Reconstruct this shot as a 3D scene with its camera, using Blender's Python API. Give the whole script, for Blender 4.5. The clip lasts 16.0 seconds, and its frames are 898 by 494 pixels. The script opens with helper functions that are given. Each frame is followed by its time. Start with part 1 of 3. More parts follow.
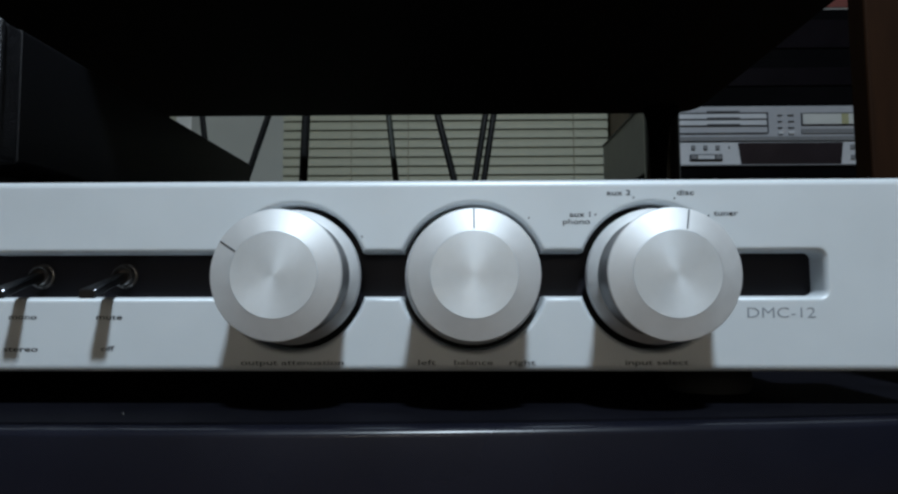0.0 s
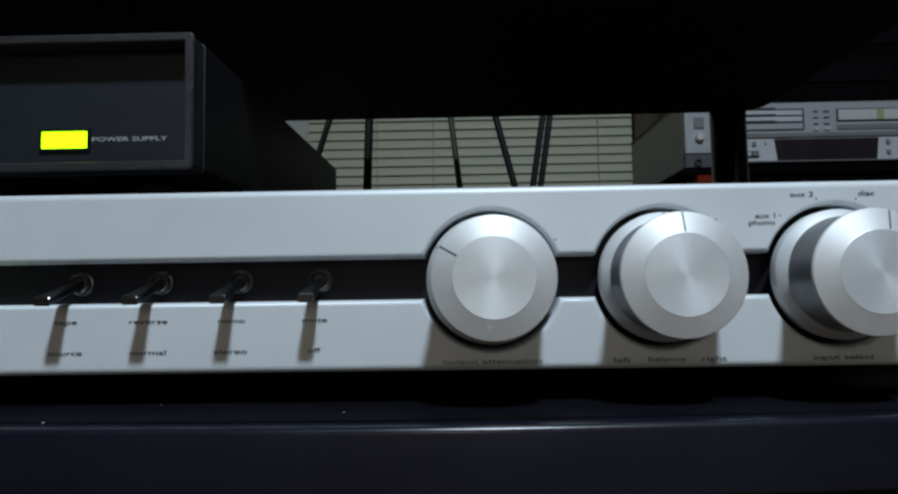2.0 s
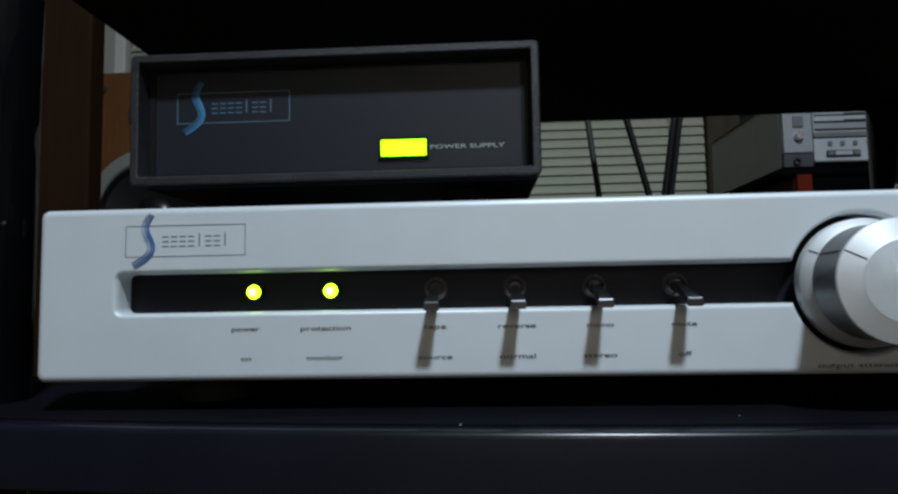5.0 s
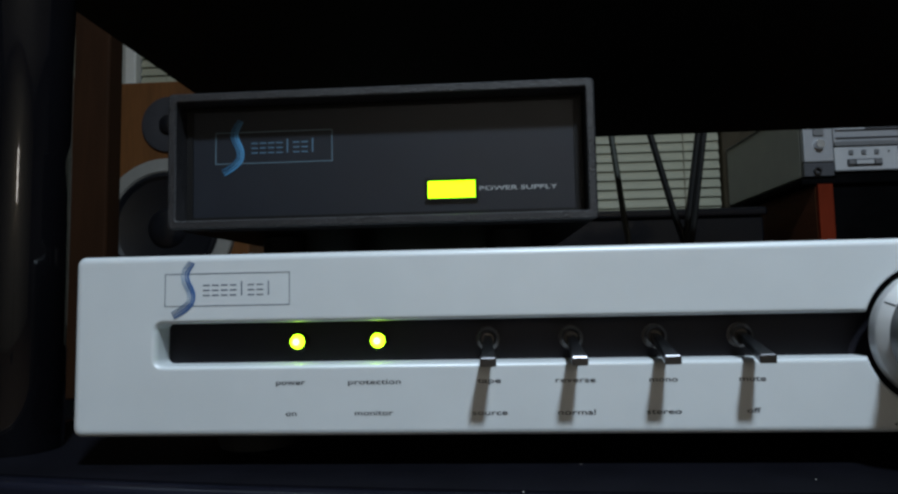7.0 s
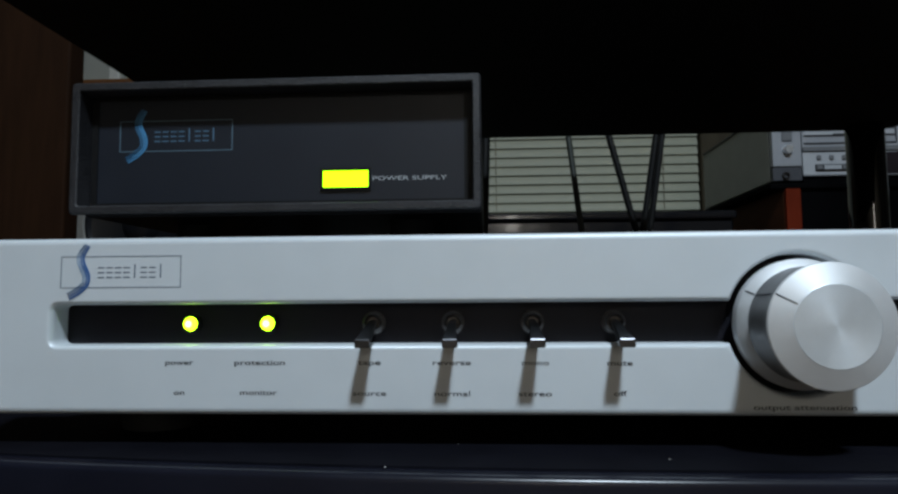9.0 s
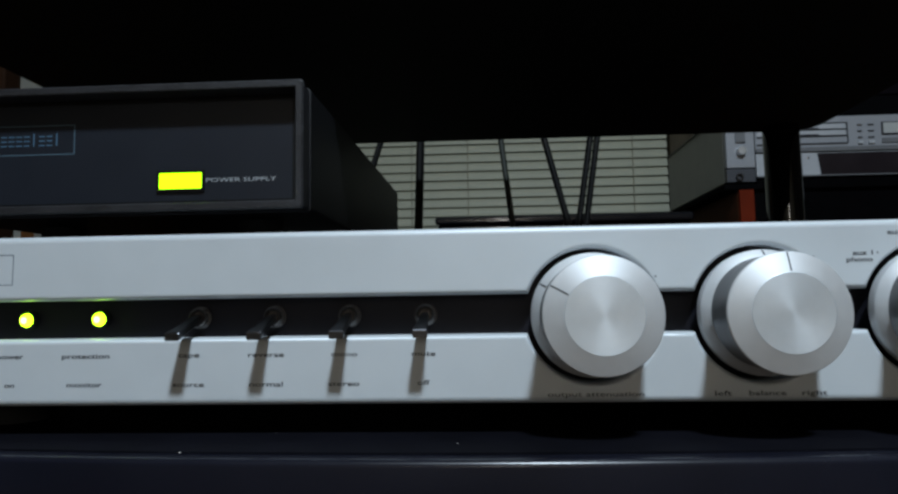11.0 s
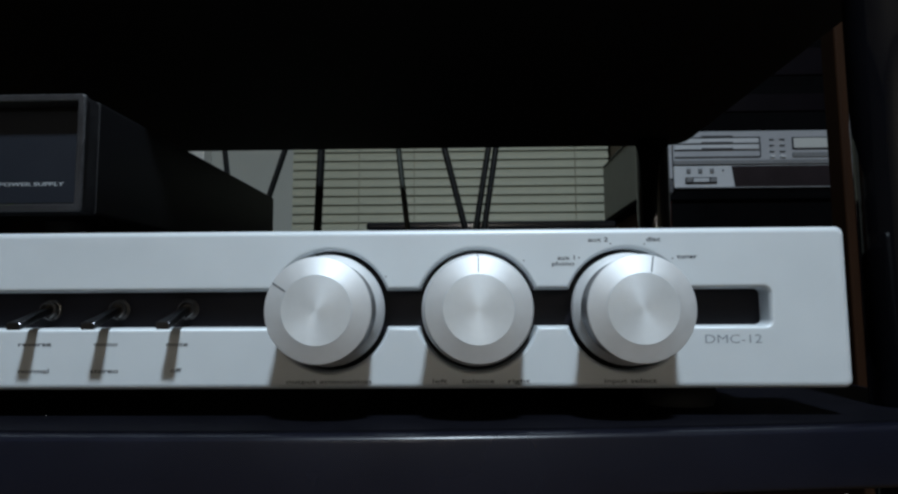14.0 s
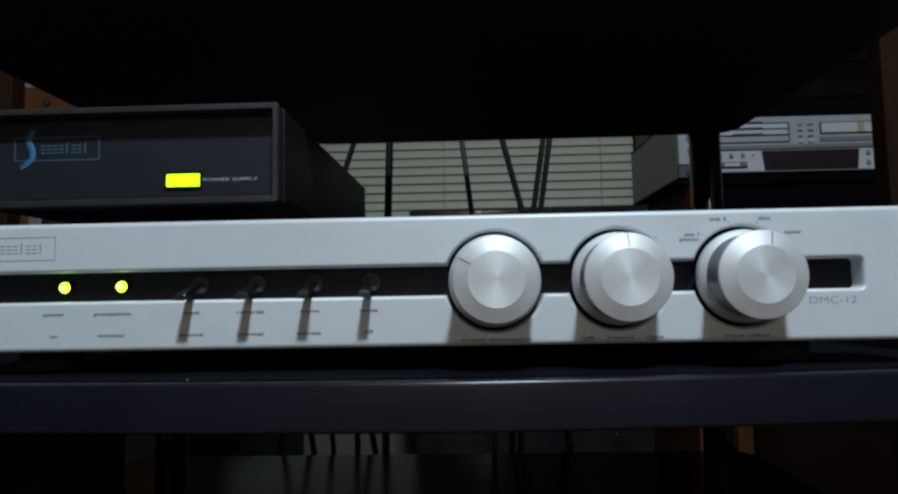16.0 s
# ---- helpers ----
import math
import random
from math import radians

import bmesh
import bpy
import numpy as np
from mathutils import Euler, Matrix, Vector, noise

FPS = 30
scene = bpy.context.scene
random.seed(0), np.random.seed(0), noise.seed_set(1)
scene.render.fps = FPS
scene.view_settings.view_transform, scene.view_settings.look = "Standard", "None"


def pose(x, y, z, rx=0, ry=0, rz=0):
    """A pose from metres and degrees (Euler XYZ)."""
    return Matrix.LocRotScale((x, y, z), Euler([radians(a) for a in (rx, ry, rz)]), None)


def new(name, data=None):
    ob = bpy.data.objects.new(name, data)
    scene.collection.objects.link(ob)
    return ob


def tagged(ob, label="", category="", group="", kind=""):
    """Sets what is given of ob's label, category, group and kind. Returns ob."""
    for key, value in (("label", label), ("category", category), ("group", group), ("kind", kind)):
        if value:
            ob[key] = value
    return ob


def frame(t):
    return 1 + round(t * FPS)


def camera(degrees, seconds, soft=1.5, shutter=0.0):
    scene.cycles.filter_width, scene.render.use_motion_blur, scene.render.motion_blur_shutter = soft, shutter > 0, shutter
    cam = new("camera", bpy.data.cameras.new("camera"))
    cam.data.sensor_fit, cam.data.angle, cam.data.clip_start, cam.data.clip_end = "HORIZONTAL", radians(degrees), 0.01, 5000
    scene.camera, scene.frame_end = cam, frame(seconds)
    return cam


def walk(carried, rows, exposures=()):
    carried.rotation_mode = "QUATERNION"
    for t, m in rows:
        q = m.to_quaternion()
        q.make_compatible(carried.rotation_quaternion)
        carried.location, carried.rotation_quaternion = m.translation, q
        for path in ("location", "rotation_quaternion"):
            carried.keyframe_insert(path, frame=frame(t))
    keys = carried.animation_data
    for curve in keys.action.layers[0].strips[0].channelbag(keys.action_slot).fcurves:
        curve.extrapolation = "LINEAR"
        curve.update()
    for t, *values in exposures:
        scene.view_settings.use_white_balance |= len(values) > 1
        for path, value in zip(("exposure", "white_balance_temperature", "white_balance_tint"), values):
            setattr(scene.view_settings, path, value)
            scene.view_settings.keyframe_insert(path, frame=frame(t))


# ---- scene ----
cam = camera(69.6, 16.0, soft=2.5)
# seconds, x, y, z, yaw, pitch, roll
PATH = [
    (0.0, 0.3378, -0.2055, 0.0411, 0.99, 4.44, -0.12),
    (0.5, 0.3286, -0.2068, 0.0425, 0.79, 4.54, -0.40),
    (1.0, 0.3104, -0.2090, 0.0434, 0.71, 4.61, -0.75),
    (1.5, 0.2955, -0.2124, 0.0432, 0.78, 4.53, -0.79),
    (2.0, 0.2748, -0.2155, 0.0423, 1.06, 4.33, -0.85),
    (2.5, 0.2545, -0.2195, 0.0437, 1.42, 4.31, -1.25),
    (3.0, 0.2356, -0.2188, 0.0440, 1.47, 4.28, -1.13),
    (3.5, 0.2171, -0.2194, 0.0446, 2.22, 4.14, -1.27),
    (4.0, 0.1936, -0.2201, 0.0449, 2.83, 4.10, -1.08),
    (4.5, 0.1759, -0.2220, 0.0457, 3.09, 4.26, -1.17),
    (5.0, 0.1594, -0.2221, 0.0449, 3.17, 4.52, -1.02),
    (5.5, 0.1482, -0.2215, 0.0468, 3.15, 4.63, -0.98),
    (6.0, 0.1423, -0.2193, 0.0519, 3.30, 4.65, -1.03),
    (6.5, 0.1408, -0.2166, 0.0578, 3.51, 4.64, -1.11),
    (7.0, 0.1432, -0.2145, 0.0620, 3.65, 4.62, -1.11),
    (7.5, 0.1486, -0.2143, 0.0621, 3.62, 4.64, -0.94),
    (8.0, 0.1576, -0.2148, 0.0587, 3.50, 4.67, -0.65),
    (8.5, 0.1672, -0.2164, 0.0570, 3.34, 4.67, -0.43),
    (9.0, 0.1816, -0.2197, 0.0557, 3.25, 4.82, -0.38),
    (9.5, 0.1985, -0.2234, 0.0548, 3.22, 5.03, -0.44),
    (10.0, 0.2156, -0.2264, 0.0539, 3.20, 5.20, -0.56),
    (10.5, 0.2307, -0.2276, 0.0529, 3.19, 5.25, -0.68),
    (11.0, 0.2476, -0.2268, 0.0512, 3.15, 5.25, -0.86),
    (11.5, 0.2647, -0.2305, 0.0514, 3.09, 5.44, -0.89),
    (12.0, 0.2804, -0.2356, 0.0520, 2.88, 5.70, -0.42),
    (12.5, 0.2948, -0.2387, 0.0508, 2.65, 5.67, 0.06),
    (13.0, 0.3084, -0.2399, 0.0515, 2.34, 5.69, 0.25),
    (13.5, 0.3287, -0.2433, 0.0519, 1.95, 5.81, -0.27),
    (14.0, 0.3370, -0.2494, 0.0467, 1.39, 5.76, -0.32),
    (14.5, 0.3244, -0.2617, 0.0427, 1.07, 5.52, -0.13),
    (15.0, 0.3052, -0.2759, 0.0434, 1.01, 5.28, -0.46),
    (15.5, 0.2848, -0.2913, 0.0439, 1.30, 4.91, -0.81),
    (16.0, 0.2733, -0.3014, 0.0393, 1.84, 4.64, -1.03),
]
walk(cam, [(t, pose(x, y, z, 90 + pitch, 0, yaw) @ pose(0, 0, 0, 0, 0, roll)) for t, x, y, z, yaw, pitch, roll in PATH])

# ---- light ----
scene.view_settings.exposure = 0.06
world = bpy.data.worlds.new("world")
scene.world = world
world.use_nodes = True
world.node_tree.nodes["Background"].inputs[0].default_value = (0.8, 0.7, 0.55, 1)
world.node_tree.nodes["Background"].inputs[1].default_value = 0.02

lamp = bpy.data.lights.new("ceiling_lamp_light", "AREA")
lamp.shape, lamp.size, lamp.energy, lamp.color = "DISK", 0.17, 47.0, (0.725, 0.87, 1.0)
lamp_ob = new("ceiling_lamp_light", lamp)
lamp_ob.matrix_world = pose(0.47, -1.0, 1.58)


# ---- materials ----
def material(name, colour, rough=0.5, metal=0.0, vary=0.12, scale=60.0, bump=0.0, bump_scale=400.0, aniso=0.0, coat=0.0,
             stretch=(1, 1, 1), wear=0.0, emit=None, strength=0.0, spec=0.5, mottle=0.0):
    m = bpy.data.materials.new(name)
    m.use_nodes = True
    nt = m.node_tree
    b = nt.nodes["Principled BSDF"]
    b.inputs["Roughness"].default_value = rough
    b.inputs["Metallic"].default_value = metal
    b.inputs["Specular IOR Level"].default_value = spec
    b.inputs["Coat Weight"].default_value = coat
    tc = nt.nodes.new("ShaderNodeTexCoord")
    mp = nt.nodes.new("ShaderNodeMapping")
    mp.inputs["Scale"].default_value = stretch
    nt.links.new(tc.outputs["Object"], mp.inputs["Vector"])

    def noise_at(s, detail=4.0):
        n = nt.nodes.new("ShaderNodeTexNoise")
        n.inputs["Scale"].default_value, n.inputs["Detail"].default_value = s, detail
        nt.links.new(mp.outputs[0], n.inputs["Vector"])
        return n

    big, fine = noise_at(scale * 0.15), noise_at(scale)
    mix = nt.nodes.new("ShaderNodeMath")
    mix.operation = "MULTIPLY_ADD"
    mix.inputs[1].default_value = 0.5
    nt.links.new(big.outputs[0], mix.inputs[0])
    half = nt.nodes.new("ShaderNodeMath")
    half.operation = "MULTIPLY"
    half.inputs[1].default_value = 0.5
    nt.links.new(fine.outputs[0], half.inputs[0])
    nt.links.new(half.outputs[0], mix.inputs[2])
    ramp = nt.nodes.new("ShaderNodeValToRGB")
    lo = [c * (1 - vary) for c in colour]
    hi = [min(1, c * (1 + vary)) for c in colour]
    ramp.color_ramp.elements[0].position, ramp.color_ramp.elements[1].position = 0.35, 0.65
    ramp.color_ramp.elements[0].color = (*lo, 1)
    ramp.color_ramp.elements[1].color = (*hi, 1)
    nt.links.new(mix.outputs[0], ramp.inputs[0])
    nt.links.new(ramp.outputs[0], b.inputs["Base Color"])
    if wear:
        r = nt.nodes.new("ShaderNodeMapRange")
        r.inputs["From Min"].default_value, r.inputs["From Max"].default_value = 0.3, 0.7
        r.inputs["To Min"].default_value, r.inputs["To Max"].default_value = max(0.02, rough - wear), min(1, rough + wear)
        nt.links.new(mix.outputs[0], r.inputs["Value"])
        nt.links.new(r.outputs[0], b.inputs["Roughness"])
    if bump:
        n = noise_at(bump_scale, 2.0)
        bp = nt.nodes.new("ShaderNodeBump")
        bp.inputs["Strength"].default_value, bp.inputs["Distance"].default_value = bump, 0.0004
        nt.links.new(n.outputs[0], bp.inputs["Height"])
        nt.links.new(bp.outputs[0], b.inputs["Normal"])
    if aniso:
        b.inputs["Anisotropic"].default_value = aniso
        tg = nt.nodes.new("ShaderNodeTangent")
        tg.direction_type, tg.axis = "RADIAL", "Y"
        b.inputs["Anisotropic Rotation"].default_value = 0.25
        nt.links.new(tg.outputs[0], b.inputs["Tangent"])
    if emit:
        b.inputs["Emission Color"].default_value = (*emit, 1)
        b.inputs["Emission Strength"].default_value = strength
    return m


SILVER_PAINT = material("silver_paint", (0.56, 0.595, 0.62), 0.45, 0.15, 0.03, 50, 0.05, 2500, wear=0.05)
SPUN = material("spun_aluminium", (0.70, 0.735, 0.765), 0.5, 0.6, 0.03, 300, aniso=0.4, wear=0.04)
SATIN_RIM = material("satin_aluminium", (0.68, 0.69, 0.70), 0.6, 0.62, 0.03, 300, aniso=0.3, wear=0.04)
# Same aluminium as the rim, with the shade on its side in the colour.
BARREL = material("shaded_barrel", (0.24, 0.24, 0.245), 0.46, 1.0, 0.05, 300, aniso=0.4)
BRUSHED = material("brushed_aluminium", (0.72, 0.73, 0.74), 0.36, 1.0, 0.04, 300, wear=0.05)
BLACK_PLATE = material("black_anodised", (0.0064, 0.0063, 0.0100), 0.5, 0.0, 0.15, 80, 0.1, 3000, spec=0.22)
SHELF_BLACK = material("black_satin_lacquer", (0.0061, 0.0067, 0.0120), 0.24, 0.0, 0.2, 30, 0.03, 900, wear=0.05, spec=0.36)
FELT = material("matt_black_felt", (0.0032, 0.0032, 0.0052), 0.7, 0.0, 0.3, 60, 0.15, 2500, spec=0.05)
UNDERSIDE = material("black_board_underside", (0.006, 0.006, 0.006), 0.7, 0.0, 0.2, 30, 0.1, 900, spec=0.2)
LOWER_GLOSS = material("black_gloss_board", (0.003, 0.003, 0.003), 0.2, 0.0, 0.2, 20, 0.05, 120, wear=0.05, spec=0.05)
POST_BLACK = material("black_gloss_tube", (0.003, 0.003, 0.004), 0.06, 0.0, 0.2, 20, 0.02, 200, wear=0.02, spec=0.5)
CASE_GREY = material("charcoal_powder_coat", (0.0118, 0.0116, 0.0138), 0.5, 0.0, 0.4, 700, 0.8, 1300, wear=0.1)
COVER_BLACK = material("black_textured_cover", (0.0055, 0.0055, 0.0068), 0.5, 0.0, 0.12, 120, 0.3, 2600, spec=0.25)
PSU_PLATE = material("charcoal_panel", (0.0092, 0.0118, 0.0180), 0.45, 0.0, 0.06, 90, 0.06, 3000, wear=0.04, spec=0.34)
CHASSIS = material("black_steel", (0.0045, 0.0045, 0.005), 0.55, 0.0, 0.15, 60, 0.2, 2000, spec=0.2)
DARK_CHROME = material("dark_chrome", (0.095, 0.095, 0.103), 0.28, 1.0, 0.1, 400)
BLACK_NUT = material("black_nut", (0.115, 0.108, 0.105), 0.34, 0.8, 0.1, 400)
RUBBER = material("black_rubber", (0.012, 0.012, 0.012), 0.8, 0.0, 0.1, 200, 0.2, 1500)
PRINT_DARK = material("dark_grey_print", (0.022, 0.024, 0.032), 0.6, 0.0, 0.05, 400)
PRINT_MODEL = material("slate_print", (0.22, 0.24, 0.27), 0.6, 0.0, 0.05, 400)
PRINT_SLATE = material("dark_slate_print", (0.10, 0.125, 0.165), 0.6, 0.0, 0.05, 400)
PRINT_LIGHT = material("pale_grey_print", (0.36, 0.385, 0.40), 0.6, 0.0, 0.05, 400)
PRINT_BLUE = material("blue_print", (0.035, 0.105, 0.27), 0.5, 0.0, 0.06, 400)
PRINT_SKY = material("light_blue_print", (0.10, 0.20, 0.34), 0.5, 0.0, 0.06, 400)
PRINT_PSU = material("cyan_blue_print", (0.055, 0.21, 0.40), 0.5, 0.0, 0.06, 400)
PRINT_PSUTEXT = material("dull_blue_print", (0.060, 0.135, 0.21), 0.6, 0.0, 0.06, 400)
PRINT_LINE = material("steel_blue_print", (0.085, 0.15, 0.20), 0.6, 0.0, 0.06, 400)
LAMP_GREEN = material("lit_green_yellow", (0.3, 0.4, 0.02), 0.35, emit=(0.36, 1.0, 0.0), strength=3.2)
LED_GREEN = material("lit_led", (0.3, 0.4, 0.02), 0.3, emit=(0.42, 1.0, 0.01), strength=9.0)
LED_CORE = material("lit_led_core", (0.4, 0.45, 0.1), 0.3, emit=(0.66, 1.0, 0.13), strength=8.0)
WOOD_DARK = material("brown_wood", (0.017, 0.0072, 0.0032), 0.75, 0.0, 0.25, 30, 0.2, 200, spec=0.06, stretch=(6, 6, 0.6))
WOOD_MID = material("plain_brown_board", (0.09, 0.031, 0.014), 0.7, 0.0, 0.2, 30, 0.15, 200, spec=0.1, stretch=(6, 0.7, 6))
WOOD_OLIVE = material("casing_and_dim_wall", (0.075, 0.062, 0.042), 0.75, 0.0, 0.3, 12, 0.15, 200, spec=0.05, stretch=(3, 3, 0.7))
DIM_WALL_OLIVE = material("dim_wall_olive", (0.085, 0.083, 0.055), 0.7, 0.0, 0.2, 10, 0.1, 120)
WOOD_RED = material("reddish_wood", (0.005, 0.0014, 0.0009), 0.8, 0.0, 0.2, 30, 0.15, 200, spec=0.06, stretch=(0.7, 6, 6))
WOOD_ORANGE = material("orange_wood", (0.105, 0.041, 0.0115), 0.55, 0.0, 0.2, 30, 0.15, 200, spec=0.2, stretch=(6, 6, 0.7))
WARM_WALL = material("cream_wall_paint", (0.40, 0.325, 0.23), 0.8, 0.0, 0.05, 8, 0.1, 120)
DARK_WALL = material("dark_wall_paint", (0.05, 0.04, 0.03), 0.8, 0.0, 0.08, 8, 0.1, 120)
WALL_PAINT = material("wall_paint", (0.44, 0.45, 0.41), 0.8, 0.0, 0.05, 8, 0.1, 120)
CEILING_PAINT = material("ceiling_paint", (0.75, 0.75, 0.72), 0.85, 0.0, 0.04, 6, 0.1, 100)
FLOOR_WOOD = material("floor_wood", (0.12, 0.075, 0.045), 0.45, 0.0, 0.2, 12, 0.1, 90, stretch=(1, 8, 1))
SLAT = material("cream_slat", (0.42, 0.42, 0.32), 0.55, 0.0, 0.05, 30, wear=0.05)
CORD = material("cream_cord", (0.34, 0.32, 0.24), 0.8, 0.0, 0.1, 200)
WHITE_FRAME = material("white_paint", (0.72, 0.72, 0.68), 0.5, 0.0, 0.04, 20)
CABLE = material("black_cable", (0.005, 0.005, 0.005), 0.5, 0.0, 0.15, 150, spec=0.2)
FAR_BLACK = material("dull_black_front", (0.0022, 0.0022, 0.0026), 0.85, 0.0, 0.3, 60, spec=0.02)
FAR_WINDOW = material("dull_dark_glass", (0.004, 0.0032, 0.0045), 0.35, 0.0, 0.3, 40, spec=0.08)
DUST = material("pale_dust", (0.45, 0.43, 0.40), 0.9, 0.0, 0.1, 900)
CARTON_PAPER = material("off_white_card", (0.20, 0.195, 0.185), 0.8, 0.0, 0.06, 40)
DULL_RED = material("dull_red_print", (0.13, 0.03, 0.022), 0.7, 0.0, 0.1, 40)
CABLE_GREY = material("grey_green_cable", (0.022, 0.026, 0.02), 0.5, 0.0, 0.15, 150)
AMP_GREY = material("grey_steel_cover", (0.31, 0.32, 0.28), 0.55, 0.0, 0.06, 30, 0.1, 800)
HIFI_SILVER = material("silver_front", (0.31, 0.32, 0.345), 0.4, 0.1, 0.04, 80, wear=0.04)
HIFI_WHITE = material("pale_silver_front", (0.43, 0.445, 0.47), 0.45, 0.1, 0.03, 80)
HIFI_DARK = material("dark_line", (0.03, 0.03, 0.035), 0.5, 0.0, 0.1, 100)
STRIP_GREY = material("slate_strip", (0.055, 0.058, 0.068), 0.45, 0.1, 0.08, 100)
HIFI_GREY = material("grey_button", (0.16, 0.165, 0.175), 0.4, 0.1, 0.08, 100)
WINDOW_DARK = material("smoked_window", (0.018, 0.014, 0.016), 0.12, 0.0, 0.2, 30, spec=0.3)
DISPLAY_PALE = material("pale_display", (0.42, 0.43, 0.42), 0.3, 0.0, 0.04, 60)
DISPLAY_OLIVE = material("olive_display", (0.28, 0.28, 0.16), 0.35, 0.0, 0.06, 60)
RED = material("red_paint", (0.13, 0.018, 0.007), 0.8, 0.0, 0.15, 40, spec=0.05)
BLACK_GLOSS = material("black_piano_gloss", (0.006, 0.0065, 0.009), 0.16, 0.0, 0.2, 12, 0.10, 30, coat=0.1, spec=0.3)
CONE = material("woofer_cone", (0.006, 0.0066, 0.009), 0.28, 0.0, 0.15, 60, 0.1, 400)
RING_GREY = material("grey_metal_ring", (0.20, 0.195, 0.18), 0.5, 0.1, 0.08, 80)
LAMP_SHADE = material("fill_lamp_glow", (0.7, 0.68, 0.64), 0.7, emit=(1.0, 0.96, 0.9), strength=23.0)
DOME = material("tweeter_dome", (0.03, 0.03, 0.035), 0.4, 0.0, 0.1, 80)


# ---- mesh helpers ----
def thing(name, label, category, group="", kind="", at=(0, 0, 0)):
    ob = new(name)
    ob.empty_display_size = 0.02
    ob.location = at
    return tagged(ob, label, category, group, kind)


def part(name, bm, mat, parent=None, label="", smooth=False):
    me = bpy.data.meshes.new(name)
    bmesh.ops.recalc_face_normals(bm, faces=bm.faces)
    bm.to_mesh(me)
    bm.free()
    me.materials.append(mat)
    if smooth:
        me.polygons.foreach_set("use_smooth", [True] * len(me.polygons))
        me.set_sharp_from_angle(angle=radians(35))
    ob = new(name, me)
    if parent is not None:
        ob.parent = parent
    return tagged(ob, label)


def setting(name, bm, mat, label, category):
    return tagged(part(name, bm, mat), label, category, "", "structure")


def add_box(bm, x0, x1, y0, y1, z0, z1, bevel=0.0, seg=2):
    made = bmesh.ops.create_cube(bm, size=1.0)["verts"]
    for v in made:
        v.co = ((x0 + x1) / 2 + v.co.x * (x1 - x0), (y0 + y1) / 2 + v.co.y * (y1 - y0), (z0 + z1) / 2 + v.co.z * (z1 - z0))
    if bevel:
        edges = {e for v in made for e in v.link_edges}
        bmesh.ops.bevel(bm, geom=list(edges), offset=bevel, segments=seg, profile=0.5, affect="EDGES")
    return bm


def box(x0, x1, y0, y1, z0, z1, bevel=0.0, seg=2):
    return add_box(bmesh.new(), x0, x1, y0, y1, z0, z1, bevel, seg)


def bridge(bm, a, b):
    n = len(a)
    for i in range(n):
        bm.faces.new((a[i], a[(i + 1) % n], b[(i + 1) % n], b[i]))


def add_lathe(bm, profile, centre, axis="Y", n=64):
    """Turns (radius, along) round an axis through centre; closed where the radius is 0."""
    rings = []
    for r, d in profile:
        ring = []
        for i in range(1 if r == 0 else n):
            a = 2 * math.pi * i / n
            p = {"Y": (r * math.cos(a), d, r * math.sin(a)), "Z": (r * math.cos(a), r * math.sin(a), d)}[axis]
            ring.append(bm.verts.new(Vector(centre) + Vector(p)))
        rings.append(ring)
    for a, b in zip(rings, rings[1:]):
        if len(a) == 1 and len(b) == 1:
            continue
        if len(a) == 1 or len(b) == 1:
            one, many = (a[0], b) if len(a) == 1 else (b[0], a)
            for i in range(n):
                bm.faces.new((one, many[i], many[(i + 1) % n]))
        else:
            bridge(bm, a, b)
    return bm


def lathe(profile, centre=(0, 0, 0), axis="Y", n=64):
    return add_lathe(bmesh.new(), profile, centre, axis, n)


def tube(points, radius, n=10):
    bm = bmesh.new()
    rings = []
    pts = [Vector(p) for p in points]
    for i, p in enumerate(pts):
        d = (pts[min(i + 1, len(pts) - 1)] - pts[max(i - 1, 0)]).normalized()
        u = d.cross(Vector((0, 1, 0.01))).normalized()
        v = d.cross(u)
        rings.append([bm.verts.new(p + radius * (math.cos(2 * math.pi * k / n) * u + math.sin(2 * math.pi * k / n) * v)) for k in range(n)])
    for a, b in zip(rings, rings[1:]):
        bridge(bm, a, b)
    bm.faces.new(rings[0])
    bm.faces.new(rings[-1])
    return bm


def smooth_path(points, steps=10):
    """A Catmull-Rom line through the points."""
    p = [Vector(q) for q in points]
    p = [2 * p[0] - p[1]] + p + [2 * p[-1] - p[-2]]
    out = []
    for a, b, c, d in zip(p, p[1:], p[2:], p[3:]):
        for k in range(steps):
            t = k / steps
            out.append(0.5 * (2 * b + (c - a) * t + (2 * a - 5 * b + 4 * c - d) * t * t + (3 * b - a - 3 * c + d) * t ** 3))
    return out + [p[-2]]


def ribbon(points, widths, y, thick=0.0002):
    """A flat printed band along points of (x, z)."""
    bm = bmesh.new()
    rows = []
    for i, (p, w) in enumerate(zip(points, widths)):
        a, b = points[max(i - 1, 0)], points[min(i + 1, len(points) - 1)]
        d = Vector((b[0] - a[0], b[1] - a[1])).normalized()
        n = Vector((-d.y, d.x)) * w / 2
        rows.append([bm.verts.new((p[0] + s * n.x, y - h, p[1] + s * n.y)) for s, h in ((1, 0), (1, thick), (-1, thick), (-1, 0))])
    for a, b in zip(rows, rows[1:]):
        bridge(bm, a, b)
    bm.faces.new(rows[0])
    bm.faces.new(rows[-1])
    return bm


